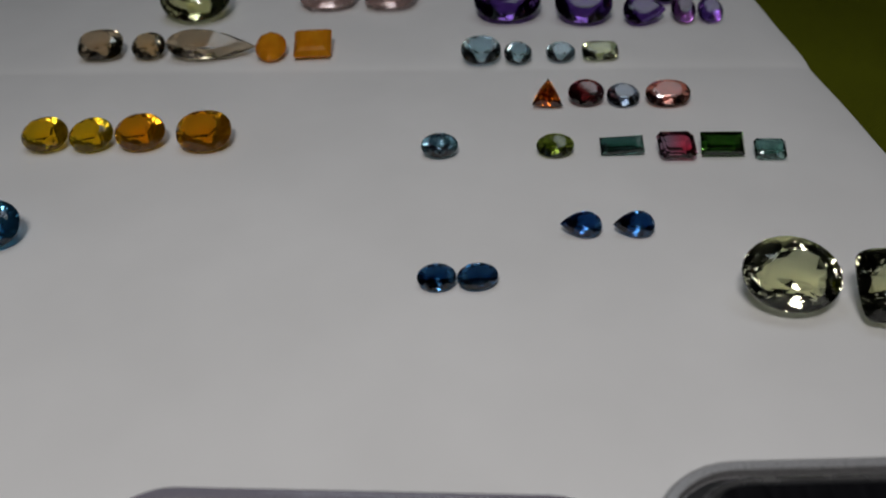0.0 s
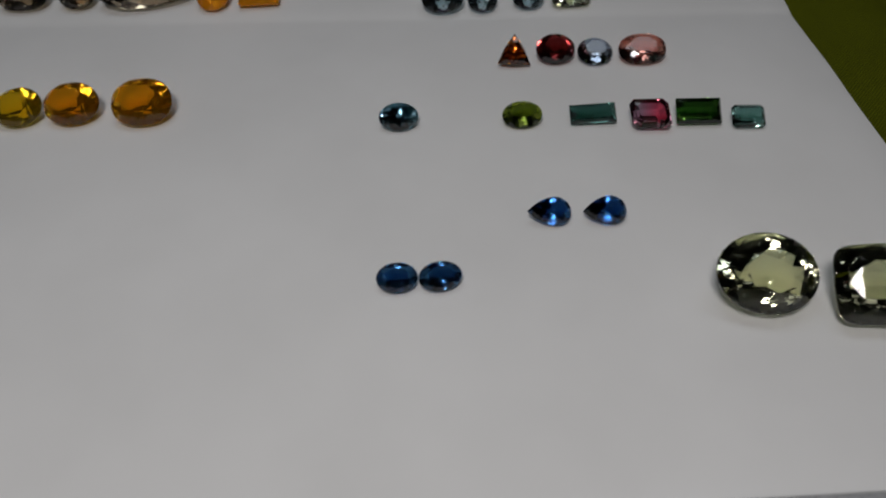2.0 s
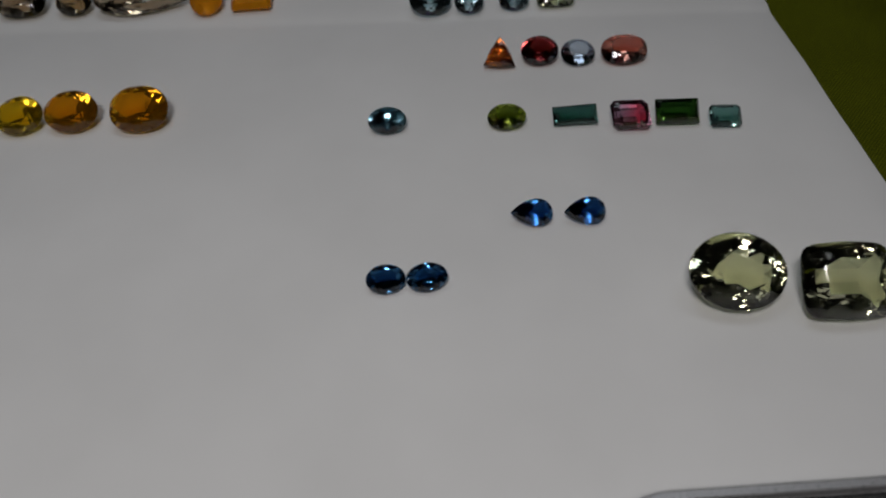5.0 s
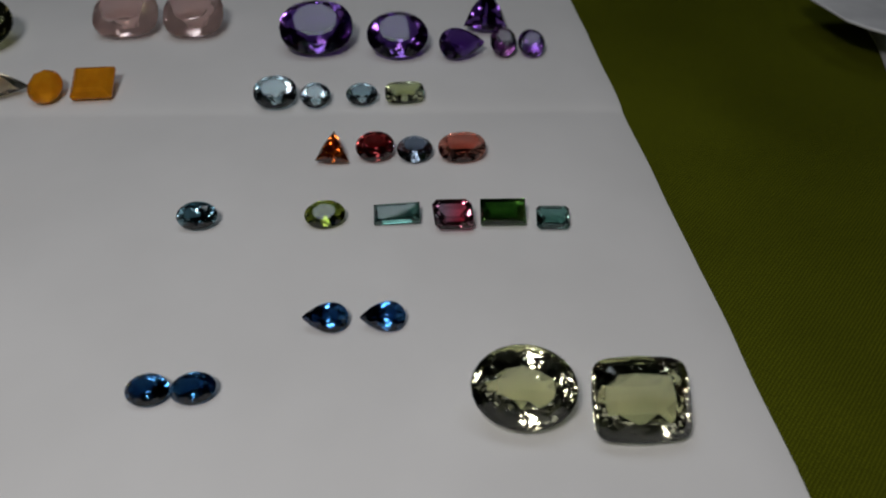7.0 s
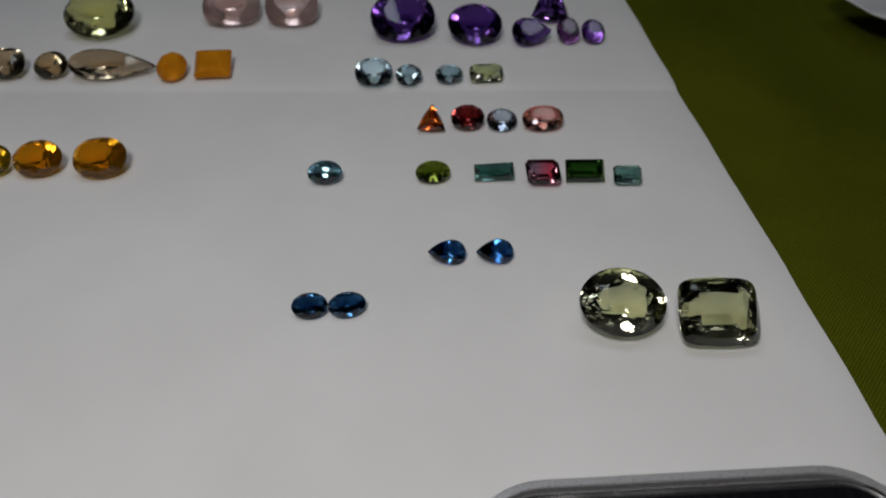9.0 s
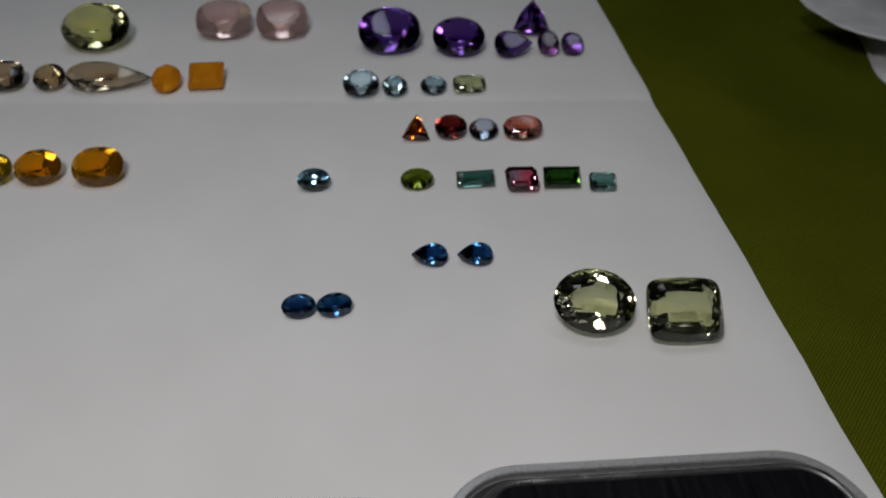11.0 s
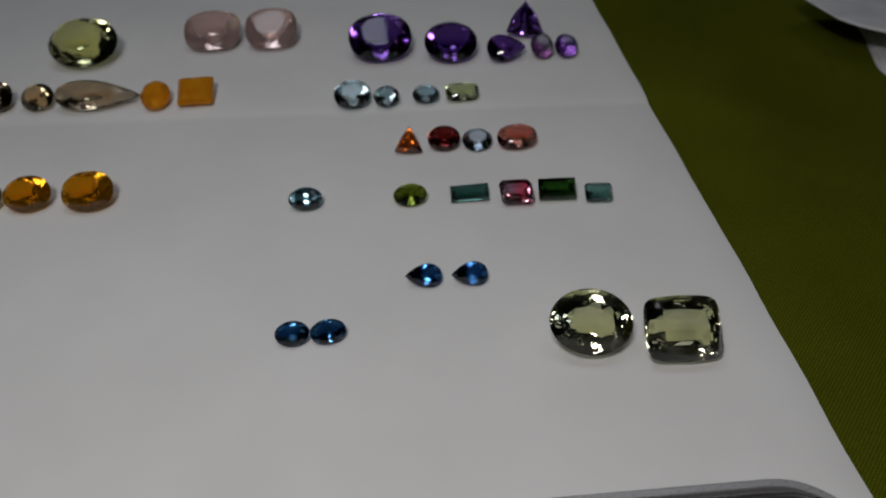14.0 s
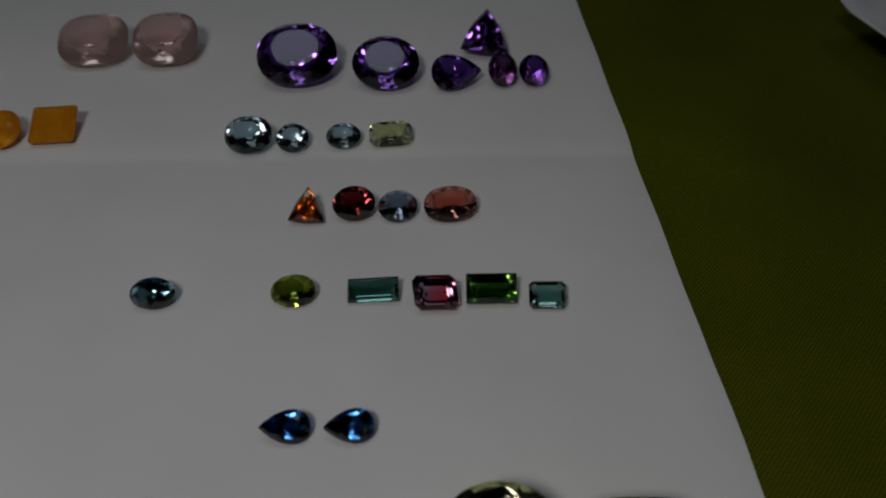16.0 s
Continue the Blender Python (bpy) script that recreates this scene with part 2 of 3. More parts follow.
def cloth_height(x, y):
    out = max(0.0, min(1.0, (x - 9.3) / 2.0))
    dip = max(0.0, min(1.0, (x - 10.0) / 4.5))
    dip = dip * dip * (3 - 2 * dip) * max(0.0, min(1.0, (y - 0.0) / 6.0))
    return -0.20 - 0.40 * dip + out * (0.16 * noise.noise((x * 0.16, y * 0.13, 3.0)) + 0.05 * noise.noise((x * 0.5, y * 0.4, 7.0)))


xs = [-60, -40, -20, 0, 6] + [8 + 0.4 * k for k in range(60)] + [36, 46, 60]
ys = [-45, -30, -20] + [-12 + 0.5 * k for k in range(76)] + [34, 45]
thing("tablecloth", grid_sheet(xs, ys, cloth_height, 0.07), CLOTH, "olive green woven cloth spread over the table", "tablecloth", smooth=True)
xs = [-17 + 0.5 * k for k in range(50)] + [8.0 + 0.075 * k for k in range(15)]
ys = [-15 + 0.5 * k for k in range(40)] + [5 + 0.1 * k for k in range(60)] + [11 + 0.5 * k for k in range(30)]
thing("paper_sheet", grid_sheet(xs, ys, paper_height, 0.10, 0.09), PAPER, "large white paper sheet with a faint fold on green cloth", "paper", smooth=True)


# ---- gemstones ----
def superellipse(p):
    def shape(a):
        c, s = math.cos(a), math.sin(a)
        return math.copysign(abs(c) ** (2 / p), c), math.copysign(abs(s) ** (2 / p), s)
    return shape


def barrel(a):
    """A square outline with tight corners and slightly bulging sides."""
    x, y = superellipse(8.0)(a)
    return x * (1 - 0.06 * y * y), y * (1 - 0.09 * x * x)


def drop(a):
    """A pear outline, pointed at angle 0."""
    s = math.sin(a) * (abs(math.sin(a / 2)) ** 0.8) * 1.19
    return math.cos(a), s


def triangle(round_off):
    """A triangle outline with one corner to the back; round_off: how far its sides bulge."""
    def shape(a):
        r = 0.5 / math.cos((a - math.pi / 2) % (2 * math.pi / 3) - math.pi / 3)
        r = (1 - round_off) * r + round_off * 0.8
        top, low, side = 1 - 0.2 * round_off, 0.5 + 0.3 * round_off, 0.866 * (1 - 0.1 * round_off)
        return r * math.cos(a) / side, (r * math.sin(a) - (top - low) / 2) / ((top + low) / 2)
    return shape


TRILLION, SHARP_TRIANGLE = triangle(0.3), triangle(0.20)


def brilliant(shape, w, d, pd, ch, table=0.58, belly=0.0, strip=0.0, keel=0.14, n=24, rng=None):
    """Brilliant-cut solid: table, crown, girdle, pavilion and a short keel, as the hull of its corners."""
    pts = []
    gt = 0.035 * d
    fold = 8 if w < 1.1 else 12
    jig = lambda s: 1 + rng.uniform(-s, s)  # noqa: E731

    def put(a, s, z, long=1.0, slim=1.0):
        x, y = shape(a % (2 * math.pi))
        pts.append((x * s * long * w / 2, y * s * slim * d / 2, z))

    half = math.pi / fold
    for k in range(fold):
        a = 2 * k * half
        put(a + half, table * jig(0.02), ch + gt)
        put(a, (0.42 + 0.58 * table + 0.02) * jig(0.012), 0.67 * ch + gt)
        put(a + half, (0.30 + 0.04 * belly) * jig(0.09), -(0.82 + 0.05 * belly) * pd * jig(0.03), 1 + 0.9 * strip, 1 - 0.3 * strip)
        put(a, (0.55 + 0.03 * belly) * jig(0.06), -(0.60 + 0.12 * belly) * pd * jig(0.035), 1 + 0.3 * strip, 1 - 0.22 * strip)
        put(a + half, (0.80 + 0.05 * belly) * jig(0.02), -(0.31 + 0.07 * belly) * pd)
    for k in range(n):
        put(2 * math.pi * k / n, 1.0, gt)
        put(2 * math.pi * k / n, 1.0, 0.0)
    for s in (-1, 1):
        pts.append((s * keel * w / 2, 0, -pd))
    return pts


def small_brilliant(shape, w, d, pd, ch, table, rng, keel=0.1, fold=8):
    """Standard brilliant: eight star-and-bezel crown fields, lower halves reaching far down, a short keel."""
    pts = []
    gt = 0.035 * d
    half = math.pi / fold

    def put(a, s, z, slim=1.0):
        x, y = shape(a % (2 * math.pi))
        k = 1 + rng.uniform(-0.012, 0.012)
        pts.append((x * s * k * w / 2, y * s * k * slim * d / 2, z))

    for k in range(fold):
        a = 2 * k * half
        put(a + half, table, ch + gt)
        put(a, 0.5 + 0.5 * table + 0.02, 0.66 * ch + gt)
        put(a + half, 0.32, -0.745 * pd)
    for k in range(2 * fold):
        for extra in (0.0, 0.5):
            x, y = shape((k + extra) * half)
            for z in (0.0, gt):
                pts.append((x * w / 2, y * d / 2, z))
    for s in (-1, 1):
        pts.append((s * keel * w / 2, 0, -pd))
    return pts


def keeled_cushion(shape, w, d, pd, ch, table, rng, keel=0.42):
    """Mixed-cut cushion: pointed crown fields above, long barrel facets running to a keel below."""
    pts = []
    gt = 0.03 * d
    fold = 12
    half = math.pi / fold

    def put(a, sx, sy, z):
        x, y = shape(a % (2 * math.pi))
        k = 1 + rng.uniform(-0.01, 0.01)
        pts.append((x * sx * k * w / 2, y * sy * k * d / 2, z))

    for k in range(fold):
        a = 2 * k * half
        put(a + half, table, table, ch + gt)
        put(a, 0.5 + 0.5 * table + 0.02, 0.5 + 0.5 * table + 0.02, 0.66 * ch + gt)
        put(a + half, 0.88, 0.84, -0.30 * pd)
        put(a, 0.76, 0.62, -0.57 * pd)
        put(a + half, 0.60, 0.34, -0.80 * pd)
    for k in range(48):
        x, y = shape(math.pi * k / 24)
        for z in (0.0, gt):
            pts.append((x * w / 2, y * d / 2, z))
    for s in (-1, 1):
        pts.append((s * keel * w / 2, 0, -pd))
    return pts


def step_cut(w, d, pd, ch, corner, skew=0.0):
    """Step-cut solid: rows of long facets with cut corners, and a keel below."""
    pts = []
    gt = 0.05 * d

    def ring(inset, z):
        a, b, c = w / 2 - inset, d / 2 - inset, max(corner * d - 0.3 * inset, 0.01 * d)
        for x, y in ((a, b - c), (a - c, b), (-a + c, b), (-a, b - c), (-a, -b + c), (-a + c, -b), (a - c, -b), (a, -b + c)):
            pts.append((x - skew * y, y, z))

    ring(0.0, 0.0), ring(0.0, gt), ring(0.10 * d, gt + 0.66 * ch), ring(0.20 * d, gt + ch)
    ring(0.12 * d, -0.42 * pd), ring(0.29 * d, -0.78 * pd)
    for s in (-1, 1):
        pts.append((s * (w / 2 - 0.42 * d), 0, -pd))
    return pts


def solid(pts):
    bm = bmesh.new()
    for p in pts:
        bm.verts.new([c * U for c in p])
    hull = bmesh.ops.convex_hull(bm, input=bm.verts)
    bmesh.ops.delete(bm, geom=[g for g in hull["geom_interior"] if isinstance(g, bmesh.types.BMVert)], context="VERTS")
    bmesh.ops.dissolve_limit(bm, angle_limit=radians(1.5), verts=bm.verts, edges=bm.edges)
    return bm


OVAL, CUSHION, SOFT_CUSHION, ROUND, BARREL, EGG = superellipse(2.0), superellipse(3.6), superellipse(2.6), superellipse(2.0), barrel, superellipse(2.22)
GEM_SEED = [0]


def gemstone(name, cut, x, y, w, d, mat, label, tilt=31.0, yaw=0.0, spin=0.0, corner=0.1, skew=0.0, table=0.58, tall=0.20, deep=1.27, belly=0.0, strip=0.0, lean=0.0, group="loose gemstones"):
    """A cut stone that leans on its lower facets, its table tipped by tilt degrees; x, y: its middle in plan units."""
    GEM_SEED[0] += 1
    rng = random.Random(GEM_SEED[0])
    pd = 0.5 * d * math.tan(radians(tilt)) * (1.45 if cut == "step" else deep)
    if cut == "step":
        pts = step_cut(w, d, pd, 0.18 * d, corner, skew)
    elif cut == BARREL:
        pts = keeled_cushion(cut, w, d, pd, tall * d, table, rng)
    elif w < 1.3 and cut in (OVAL, SOFT_CUSHION, ROUND, EGG, drop, CUSHION):
        pts = small_brilliant(cut, w, d, pd * 1.08, tall * d, table, rng)
    else:
        pts = brilliant(cut, w, d, pd, tall * d, table=table, belly=belly, strip=strip, rng=rng, keel=0.06 if cut in (ROUND, TRILLION, SHARP_TRIANGLE) else 0.16)
    bm = solid(pts)
    turn = pose(0, 0, 0, 0, lean, 0) @ pose(0, 0, 0, 0, 0, yaw) @ pose(0, 0, 0, tilt, 0, 0) @ pose(0, 0, 0, 0, 0, spin)
    bm.verts.index_update()
    low = min((turn @ v.co).z for v in bm.verts)
    ob = tagged(new(name), label, "gemstone", group)
    ob.matrix_world = Matrix.Translation((x * U, y * U, paper_height(x, y) * U - low)) @ turn
    bmesh.ops.recalc_face_normals(bm, faces=bm.faces)
    gt = (0.05 if cut == "step" else 0.035) * d * U
    top = max(v.co.z for v in bm.verts)
    kinds = {"table": [], "crown": [], "girdle": [], "pavilion": []}
    for f in bm.faces:
        zs = [v.co.z for v in f.verts]
        if f.normal.z > 0.995 and min(zs) > gt * 1.2:
            kinds["table"].append(f)
        elif min(zs) > gt * 0.9:
            kinds["crown"].append(f)
        elif max(zs) < gt * 0.1:
            kinds["pavilion"].append(f)
        else:
            kinds["girdle"].append(f)
    for kind, faces in kinds.items():
        if faces:
            data = bpy.data.meshes.new(kind)
            where, coords, polys = {}, [], []
            for f in faces:
                for v in f.verts:
                    if v.index not in where:
                        where[v.index] = len(coords)
                        coords.append(tuple(v.co))
                polys.append([where[v.index] for v in f.verts])
            data.from_pydata(coords, [], polys)
            data.materials.append(mat)
            new(kind, data).parent = ob
    bm.free()
    return ob


BLUE = gem_material("london_blue_stone", (0.05, 0.17, 0.35), 1.62)
BLUE_DEEP = gem_material("deep_blue_stone", (0.037, 0.14, 0.34), 1.62)
SWISS = gem_material("bright_blue_stone", (0.14, 0.56, 1.0), 1.62, milk=0.015)
TEAL = gem_material("grey_teal_stone", (0.20, 0.36, 0.42), 1.7)
OLIVE = gem_material("olive_green_stone", (0.30, 0.38, 0.05), 1.65)
TEAL_GREEN = gem_material("blue_green_stone", (0.14, 0.33, 0.28), 1.63)
BICOLOUR = gem_material("pink_and_grey_stone", (0.97, 0.19, 0.29), 1.63, zone=(0.56, 0.50, 0.62))
GREEN = gem_material("bottle_green_stone", (0.08, 0.22, 0.035), 1.63)
MINT = gem_material("pale_teal_stone", (0.36, 0.62, 0.57), 1.63)
PALE_GREEN = gem_material("pale_green_stone", (0.94, 0.98, 0.66), 1.56)
FLAME = gem_material("orange_red_stone", (0.46, 0.10, 0.012), 1.75)
GARNET = gem_material("dark_red_stone", (0.33, 0.045, 0.045), 1.75)
LAVENDER = gem_material("grey_lavender_stone", (0.46, 0.55, 0.68), 1.72)
PEACH = gem_material("peach_pink_stone", (0.93, 0.40, 0.31), 1.65)
AQUA = gem_material("pale_aqua_stone", (0.68, 0.88, 1.0), 1.62)
LIME = gem_material("pale_yellow_green_stone", (0.86, 0.94, 0.58), 1.64)
VIOLET = gem_material("violet_stone", (0.21, 0.095, 0.43), 1.56)
VIOLET_DARK = gem_material("dark_violet_stone", (0.22, 0.09, 0.27), 1.56)
ROSE = gem_material("pale_rose_stone", (1.0, 0.74, 0.70), 1.56, milk=0.14)
LEMON = gem_material("lemon_stone", (1.0, 1.0, 0.50), 1.56)
CHAMPAGNE = gem_material("champagne_stone", (0.86, 0.68, 0.42), 1.6)
SMOKE = gem_material("smoky_stone", (0.76, 0.62, 0.43), 1.6)
ORANGE = gem_material("cloudy_orange_stone", (1.0, 0.41, 0.018), 1.5, cloud=0.07, milk=0.42, flaw=0.22, size=300.0)
CITRINE = gem_material("golden_stone", (1.0, 0.47, 0.02), 1.56, milk=0.05)
CITRINE_GREEN = gem_material("yellow_stone", (1.0, 0.66, 0.03), 1.56, milk=0.04)

gemstone("oval_gemstone", OVAL, 0.05, -0.03, 0.642, 0.490, BLUE, "dark teal-blue oval faceted gemstone touching its twin", tilt=25, deep=1.5, group="pair of blue ovals")
gemstone("oval_gemstone", OVAL, 0.71, -0.06, 0.673, 0.476, BLUE, "dark blue oval faceted gemstone touching its twin", tilt=26, deep=1.5, spin=6, group="pair of blue ovals")
gemstone("pear_gemstone", drop, 2.60, 1.16, 0.737, 0.513, BLUE_DEEP, "deep blue pear-cut gemstone with pointed end", spin=180, lean=5, group="pair of blue pears")
gemstone("pear_gemstone", drop, 3.51, 1.10, 0.733, 0.514, BLUE_DEEP, "bright-tabled blue pear-cut gemstone", spin=182, lean=4, group="pair of blue pears")
gemstone("round_gemstone", EGG, -7.85, 1.69, 1.199, 0.953, SWISS, "vivid blue faceted gemstone lying apart on paper", tilt=32)
gemstone("oval_gemstone", OVAL, 0.23, 3.86, 0.741, 0.531, TEAL, "grey-teal oval faceted gemstone lying alone", tilt=37, group="green and teal row")
gemstone("oval_gemstone", OVAL, 2.54, 3.76, 0.751, 0.565, OLIVE, "olive green oval faceted gemstone", lean=-2, tilt=25, group="green and teal row")
gemstone("baguette_gemstone", "step", 3.86, 3.68, 0.852, 0.407, TEAL_GREEN, "long blue-green step-cut baguette gemstone", lean=-4, tilt=25, yaw=-4, corner=0.03, group="green and teal row")
gemstone("emerald_cut_gemstone", "step", 4.88, 3.45, 0.724, 0.570, BICOLOUR, "pink and grey bicolour step-cut gemstone, cut corners", tilt=34, yaw=-3, corner=0.16, skew=0.12, group="green and teal row")
gemstone("baguette_gemstone", "step", 5.80, 3.49, 0.832, 0.493, GREEN, "dark bottle-green step-cut rectangular gemstone", tilt=34, yaw=-4, corner=0.03, group="green and teal row")
gemstone("emerald_cut_gemstone", "step", 6.70, 3.31, 0.605, 0.456, MINT, "small pale teal step-cut gemstone, cut corners", tilt=27, yaw=-5, corner=0.14, group="green and teal row")
gemstone("oval_gemstone", OVAL, 5.45, -0.76, 1.518, 1.207, PALE_GREEN, "large pale green oval faceted gemstone", tilt=34, deep=1.55, belly=0.8, strip=0.5, table=0.54, spin=-8, group="pair of large green stones")
gemstone("cushion_gemstone", BARREL, 7.05, -1.06, 1.40, 1.20, PALE_GREEN, "large pale green cushion-cut gemstone", tilt=33, deep=1.4, table=0.62, spin=-3, group="pair of large green stones")
gemstone("triangle_gemstone", SHARP_TRIANGLE, 2.67, 5.77, 0.688, 0.681, FLAME, "fiery orange-brown triangular gemstone", tilt=36, spin=-6, group="red and peach row")
gemstone("oval_gemstone", OVAL, 3.52, 5.78, 0.793, 0.676, GARNET, "dark garnet red oval faceted stone", lean=-2, tilt=29, group="red and peach row")
gemstone("oval_gemstone", OVAL, 4.32, 5.68, 0.724, 0.639, LAVENDER, "grey lavender oval faceted gemstone", tilt=24, group="red and peach row")
gemstone("cushion_gemstone", EGG, 5.28, 5.61, 0.973, 0.697, PEACH, "peach-pink cushion oval gemstone", lean=-2, tilt=27, group="red and peach row")
gemstone("cushion_gemstone", EGG, 1.37, 7.97, 0.954, 0.801, AQUA, "pale aqua cushion gemstone with bright crown", group="pale aqua row")
gemstone("oval_gemstone", OVAL, 2.25, 7.87, 0.667, 0.616, AQUA, "small pale aqua oval gemstone", group="pale aqua row")
gemstone("oval_gemstone", OVAL, 3.28, 7.86, 0.705, 0.555, AQUA, "small sky-blue oval gemstone", group="pale aqua row")
gemstone("cushion_gemstone", CUSHION, 4.23, 7.85, 0.869, 0.535, LIME, "pale yellow-green cushion gemstone", group="pale aqua row")
gemstone("cushion_gemstone", EGG, 2.24, 10.40, 1.773, 1.499, VIOLET, "large violet cushion gemstone with pale table", tilt=31, group="violet cluster")
gemstone("oval_gemstone", OVAL, 4.19, 10.01, 1.489, 1.272, VIOLET, "large violet oval gemstone", spin=-10, lean=-3, group="violet cluster")
gemstone("pear_gemstone", drop, 5.72, 9.70, 1.102, 0.888, VIOLET, "violet pear-cut gemstone with pointed end", group="violet cluster")
gemstone("trillion_gemstone", TRILLION, 6.50, 11.04, 1.146, 1.089, VIOLET, "dark violet trillion-cut gemstone behind smaller ones", tilt=38, spin=-8, group="violet cluster")
gemstone("round_gemstone", ROUND, 6.74, 9.74, 0.637, 0.818, VIOLET_DARK, "dark plum round gemstone", group="violet cluster")
gemstone("round_gemstone", ROUND, 7.42, 9.67, 0.656, 0.745, VIOLET, "small bright violet round gemstone", group="violet cluster")
gemstone("cushion_gemstone", SOFT_CUSHION, -2.56, 11.67, 1.611, 1.363, ROSE, "large pale rose cushion gemstone", tilt=27, group="pair of rose stones")
gemstone("cushion_gemstone", SOFT_CUSHION, -0.86, 11.50, 1.490, 1.366, ROSE, "pale rose cushion gemstone beside its twin", tilt=28, group="pair of rose stones")
gemstone("oval_gemstone", OVAL, -6.08, 11.25, 1.899, 1.611, LEMON, "large lemon-yellow oval gemstone with clear table", tilt=29, group="champagne and lemon stones")
gemstone("cushion_gemstone", SOFT_CUSHION, -8.05, 9.05, 1.121, 0.891, SMOKE, "clear pale champagne cushion gemstone", group="champagne and lemon stones")
gemstone("oval_gemstone", OVAL, -6.84, 8.95, 0.841, 0.789, CHAMPAGNE, "small champagne-brown oval gemstone", group="champagne and lemon stones")
gemstone("pear_gemstone", drop, -5.27, 8.82, 2.168, 0.927, SMOKE, "long champagne pear-cut gemstone with shiny table", group="champagne and lemon stones", table=0.66, tilt=28.5, lean=5)
gemstone("round_gemstone", ROUND, -3.77, 8.67, 0.767, 0.895, ORANGE, "cloudy orange round gemstone with chipped edge", tilt=24, group="orange pair")
gemstone("baguette_gemstone", "step", -2.74, 8.74, 0.917, 0.870, ORANGE, "cloudy orange rectangular gemstone", corner=0.05, tilt=21, group="orange pair")
gemstone("oval_gemstone", OVAL, -7.95, 4.84, 0.970, 0.825, CITRINE_GREEN, "yellow oval faceted gemstone in a row", group="golden row")
gemstone("oval_gemstone", OVAL, -6.97, 4.77, 0.920, 0.794, CITRINE_GREEN, "greenish-yellow oval faceted gemstone in a row", spin=10, group="golden row")
gemstone("oval_gemstone", OVAL, -5.95, 4.75, 1.045, 0.871, CITRINE, "golden oval faceted gemstone in a row", group="golden row")
gemstone("oval_gemstone", EGG, -4.60, 4.63, 1.136, 0.953, CITRINE, "large amber-golden oval gemstone, set apart", group="golden row")


# ---- pocket scale ----
SCALE_X, SCALE_Y = 5.10, -4.24


def pocket_scale():
    w, l, r = 6.08 * U, 10.5 * U, 1.18 * U
    base = tagged(new("pocket_scale"), "black and grey pocket scale with glossy platform", "scale")
    base.matrix_world = pose(SCALE_X * U, (SCALE_Y - 5.25) * U, 0.036 * U, 0, 0, -1.5)
    part("housing", loft(w, l, r, [(-0.06 * U, 0.0), (-0.06 * U, 0.06 * U), (0.0, 0.14 * U), (0.0, 0.84 * U), (0.02 * U, 0.88 * U), (0.05 * U, 0.90 * U), (0.135 * U, 0.90 * U), (0.15 * U, 0.88 * U), (0.16 * U, 0.76 * U)]), HOUSING, base, "matt grey housing", True)
    part("groove", loft(w, l, r, [(0.17 * U, 0.72 * U), (0.17 * U, 0.765 * U), (0.19 * U, 0.77 * U)]), GROOVE, base, "dark recessed groove")
    pw, pl, pr, off = w - 0.66 * U, l - 0.52 * U, 0.84 * U, 0.09 * U
    group = [
        ("platform_rim", RIDGE, "polished raised rim", 0.0, pw, pl, pr, [(0.0, 0.78 * U), (0.0, 0.90 * U), (0.015 * U, 0.94 * U), (0.04 * U, 0.97 * U), (0.07 * U, 0.98 * U), (0.10 * U, 0.965 * U), (0.125 * U, 0.92 * U), (0.13 * U, 0.78 * U)], False),
        ("inner_rim", GROOVE, "dark inner lip", 0.08 * U, pw - 0.32 * U, pl - 0.15 * U, 0.54 * U, [(0.0, 0.80 * U), (0.0, 0.92 * U), (0.03 * U, 0.95 * U), (0.06 * U, 0.95 * U), (0.09 * U, 0.91 * U), (0.10 * U, 0.80 * U)], False),
        ("platform", PANEL, "scratched glossy black platform", 0.10 * U, pw - 0.48 * U, pl - 0.22 * U, 0.34 * U, [(0.0, 0.80 * U), (0.0, 0.93 * U), (0.015 * U, 0.945 * U), (0.04 * U, 0.95 * U)], True),
    ]
    for name, mat, label, dx, aw, al, ar, levels, cap in group:
        bm = loft(aw, al, ar, levels, cap, cap)
        bmesh.ops.translate(bm, verts=bm.verts, vec=(off + dx, 0, 0))
        panel = part(name, bm, mat, base, label, not cap)
    rng = random.Random(4)
    for k in range(26):
        bm = bmesh.new()
        bmesh.ops.create_icosphere(bm, subdivisions=1, radius=0.5)
        sx, sy = rng.uniform(0.008, 0.02) * U, rng.uniform(0.008, 0.025) * U
        px, py = rng.uniform(-2.0, 2.0) * U, rng.uniform(3.0, 4.5) * U
        for v in bm.verts:
            v.co = Vector((px + v.co.x * sx, py + v.co.y * sy, 0.953 * U + v.co.z * 0.008 * U))
        speck = part("dust_speck", bm, DUST, panel, "pale dust speck")


pocket_scale()


# ---- clear tray ----
TRAY_X, TRAY_Y, TRAY_W = -1.26, -4.39, 5.9


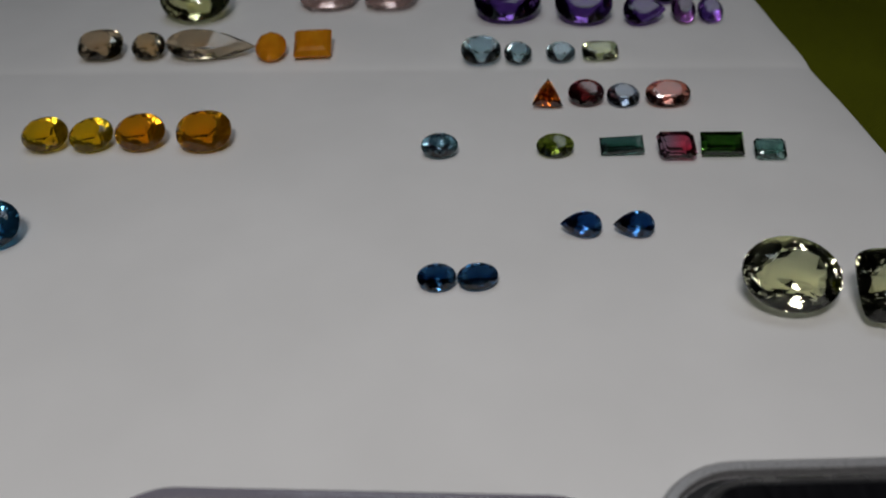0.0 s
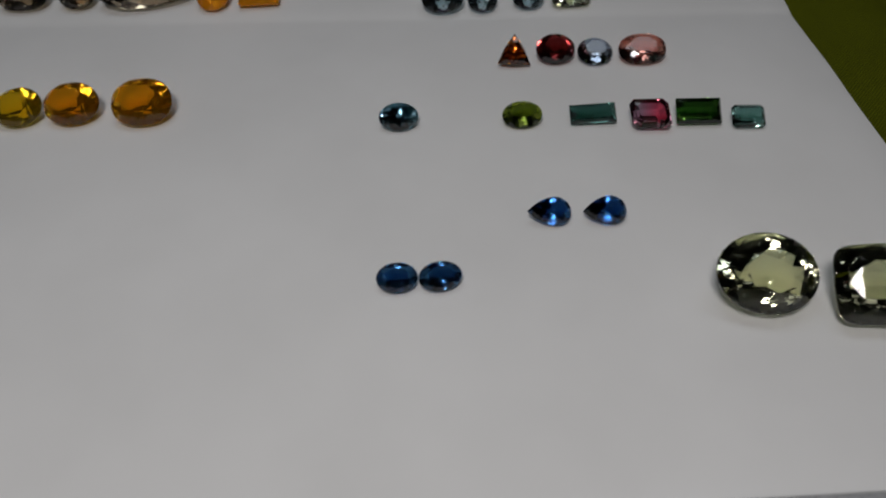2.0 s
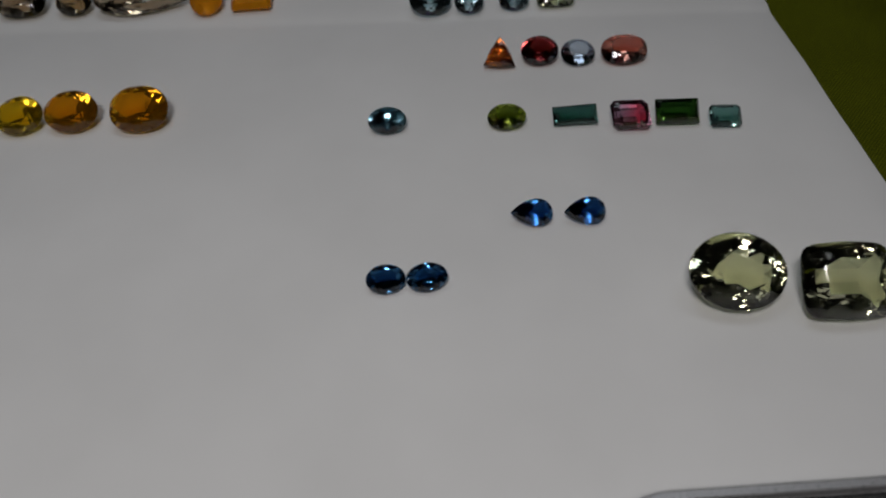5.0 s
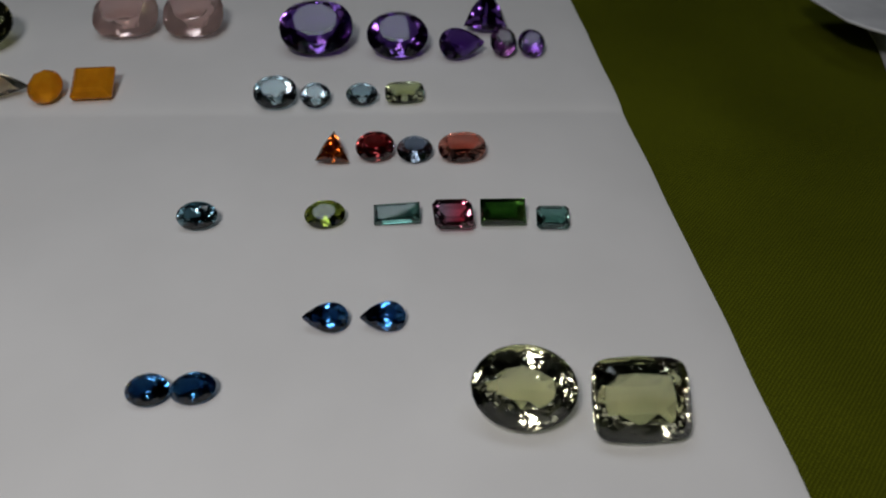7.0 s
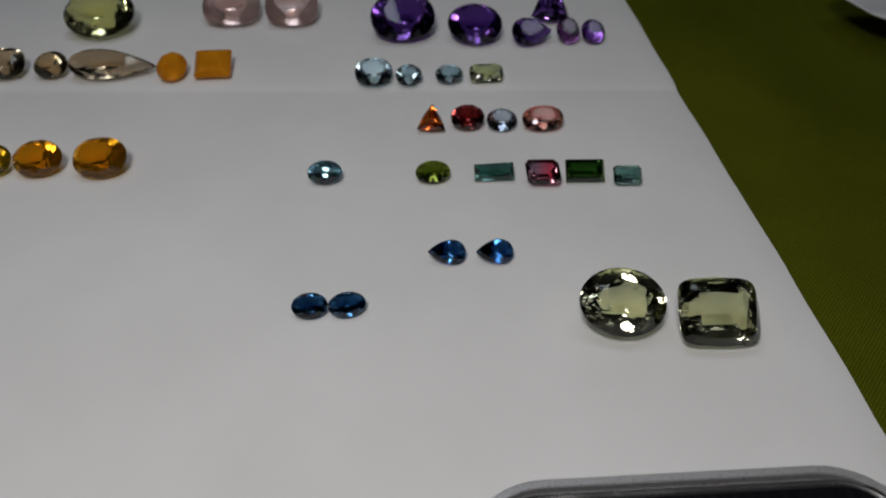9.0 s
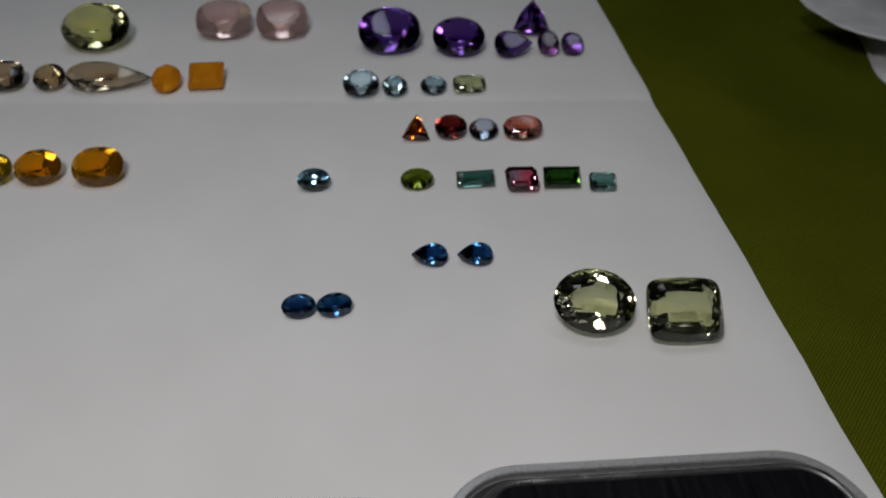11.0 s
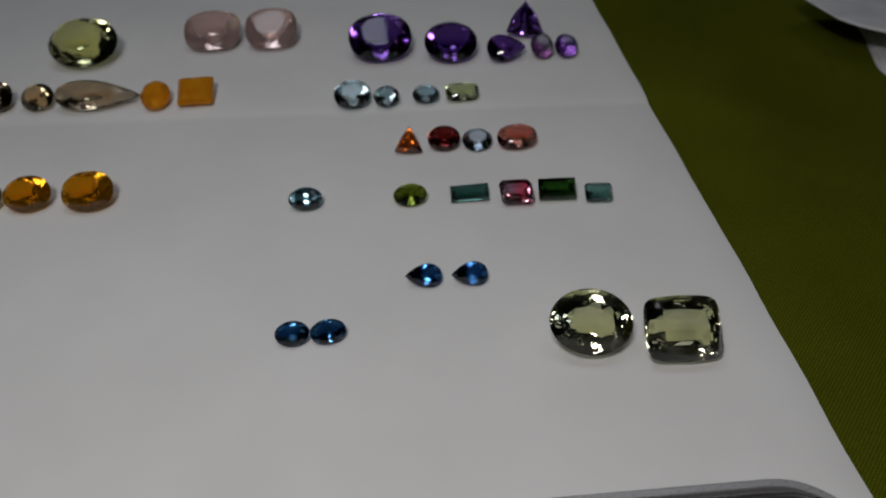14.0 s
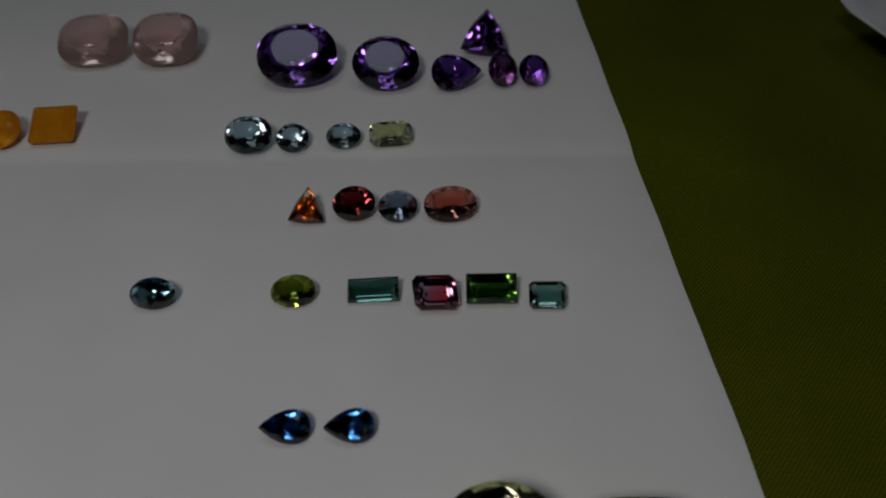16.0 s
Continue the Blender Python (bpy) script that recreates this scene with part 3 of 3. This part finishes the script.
def clear_tray():
    w, l, r = TRAY_W * U, 9.0 * U, 0.85 * U
    tray = tagged(new("plastic_tray"), "clear plastic tray with rounded corners, empty", "tray")
    tray.matrix_world = pose(TRAY_X * U, (TRAY_Y - 4.5) * U, 0.037 * U, 0, 0, -4.6)
    part("wall", loft(w, l, r, [(0.26 * U, 0.03 * U), (0.16 * U, 0.12 * U), (0.07 * U, 0.82 * U), (0.11 * U, 0.82 * U), (0.20 * U, 0.14 * U), (0.30 * U, 0.07 * U)], False, False), CLEAR, tray, "thin clear side wall", True)
    part("floor_plate", loft(w, l, r, [(0.31 * U, 0.02 * U), (0.305 * U, 0.04 * U), (0.34 * U, 0.05 * U)]), PLATE, tray, "clear bottom plate")
    rim = loft(w, l, r, [(0.04 * U, 0.82 * U), (0.0, 0.85 * U), (0.0, 0.93 * U), (0.015 * U, 0.955 * U), (0.06 * U, 0.965 * U), (0.10 * U, 0.955 * U), (0.115 * U, 0.93 * U), (0.11 * U, 0.85 * U), (0.09 * U, 0.82 * U), (0.04 * U, 0.82 * U)], False, False)
    bmesh.ops.remove_doubles(rim, verts=rim.verts, dist=1e-6)
    part("rim", rim, RIM, tray, "thick clear shiny rim", True)


clear_tray()


# ---- white wrapping on the cloth ----
def along(x, table):
    """A value read off a short table of (place, value) pairs, straight between them."""
    for (x0, v0), (x1, v1) in zip(table, table[1:]):
        if x <= x1:
            return v0 + (v1 - v0) * max(0.0, x - x0) / (x1 - x0)
    return table[-1][1]


def layer(name, parent, label, cols, rows, place):
    """One crumpled layer of thin plastic, as a grid with a little thickness."""
    bm = bmesh.new()
    grid = [[bm.verts.new([c * U for c in place(i / cols, j / rows)]) for i in range(cols + 1)] for j in range(rows + 1)]
    for a, b in zip(grid, grid[1:]):
        for i in range(cols):
            bm.faces.new((a[i], a[i + 1], b[i + 1], b[i]))
    ob = part(name, bm, WHITE, parent, label, True)
    thick = ob.modifiers.new("thickness", "SOLIDIFY")
    thick.thickness, thick.offset = 0.06 * U, -1


def wrapping():
    base = tagged(new("wrapping_sheet"), "crumpled white plastic wrapping lying on green cloth", "wrapping")
    left = [(6.6, 18.2), (7.0, 17.3), (7.44, 16.75), (7.86, 16.5), (8.63, 16.41), (9.06, 16.5), (9.83, 16.75), (10.6, 17.0), (13.0, 17.6)]
    front = [(15.13, 11.2), (15.38, 10.0), (15.64, 9.5), (16.0, 9.15), (16.5, 8.8), (17.1, 8.55), (19.0, 8.1), (25.0, 7.2)]
    back = [(15.13, 11.75), (16.0, 12.05), (25.0, 12.3)]

    def lower(u, v):
        y = 6.6 + 6.4 * v
        x = along(y, left)
        x += (25.0 - x) * u
        lift = min(1.0, 6 * u)
        return x, y, cloth_height(x, y) + 0.07 + 0.55 * lift * (0.55 + 0.45 * noise.noise((x * 0.55, y * 0.5, 1.0)))

    def flap(u, v):
        x = 15.13 + 9.87 * u
        y = along(x, front) + (along(x, back) - along(x, front)) * v
        rest = cloth_height(x, y) + 0.75
        raised = 0.52 + 0.10 * noise.noise((x * 0.5, y * 0.6, 5.0))
        k = max(0.0, min(1.0, (x - 16.5) / 3.0))
        return x, y, raised + (rest - raised) * k

    layer("lower_layer", base, "pale crumpled lower layer", 26, 30, lower)
    layer("upper_flap", base, "greyish raised flap", 30, 16, flap)


wrapping()


# ---- a dark case beside the wrapping ----
CASE = plain_material("dark_navy_leather", (0.006, 0.007, 0.012), (0.012, 0.013, 0.022), rough=0.55, scale=900.0, relief=0.00004)
case = tagged(new("small_case"), "small dark navy case lying on green cloth", "case")
case.matrix_world = pose(0.2085, 0.0685, -0.0045, 0, 0, 4)
part("case_body", loft(0.040, 0.036, 0.004, [(0.0006, 0.0), (0.0, 0.0008), (0.0, 0.0030)]), CASE, case, "", True)
part("case_lid", loft(0.0404, 0.0364, 0.004, [(0.0, 0.0032), (0.0, 0.0048), (0.0008, 0.0056), (0.0022, 0.0059)]), CASE, case, "flat closed lid", True)


# ---- a fibre on the paper ----
def fibre():
    bm = bmesh.new()
    prev = None
    for k in range(9):
        a = radians(60 + 30 * k)
        x, y = -4.92 + 0.025 * math.cos(a), -3.73 + 0.05 * math.sin(a)
        ring = [bm.verts.new((x * U + 0.006 * U * math.cos(b) * math.cos(a), y * U + 0.006 * U * math.cos(b) * math.sin(a), 0.043 * U + 0.006 * U * math.sin(b))) for b in (0, 2.1, 4.2)]
        if prev:
            for i in range(3):
                bm.faces.new((prev[i], prev[(i + 1) % 3], ring[(i + 1) % 3], ring[i]))
        prev = ring
    thing("fibre", bm, FIBRE, "tiny curled dark fibre on white paper", "fibre")


fibre()
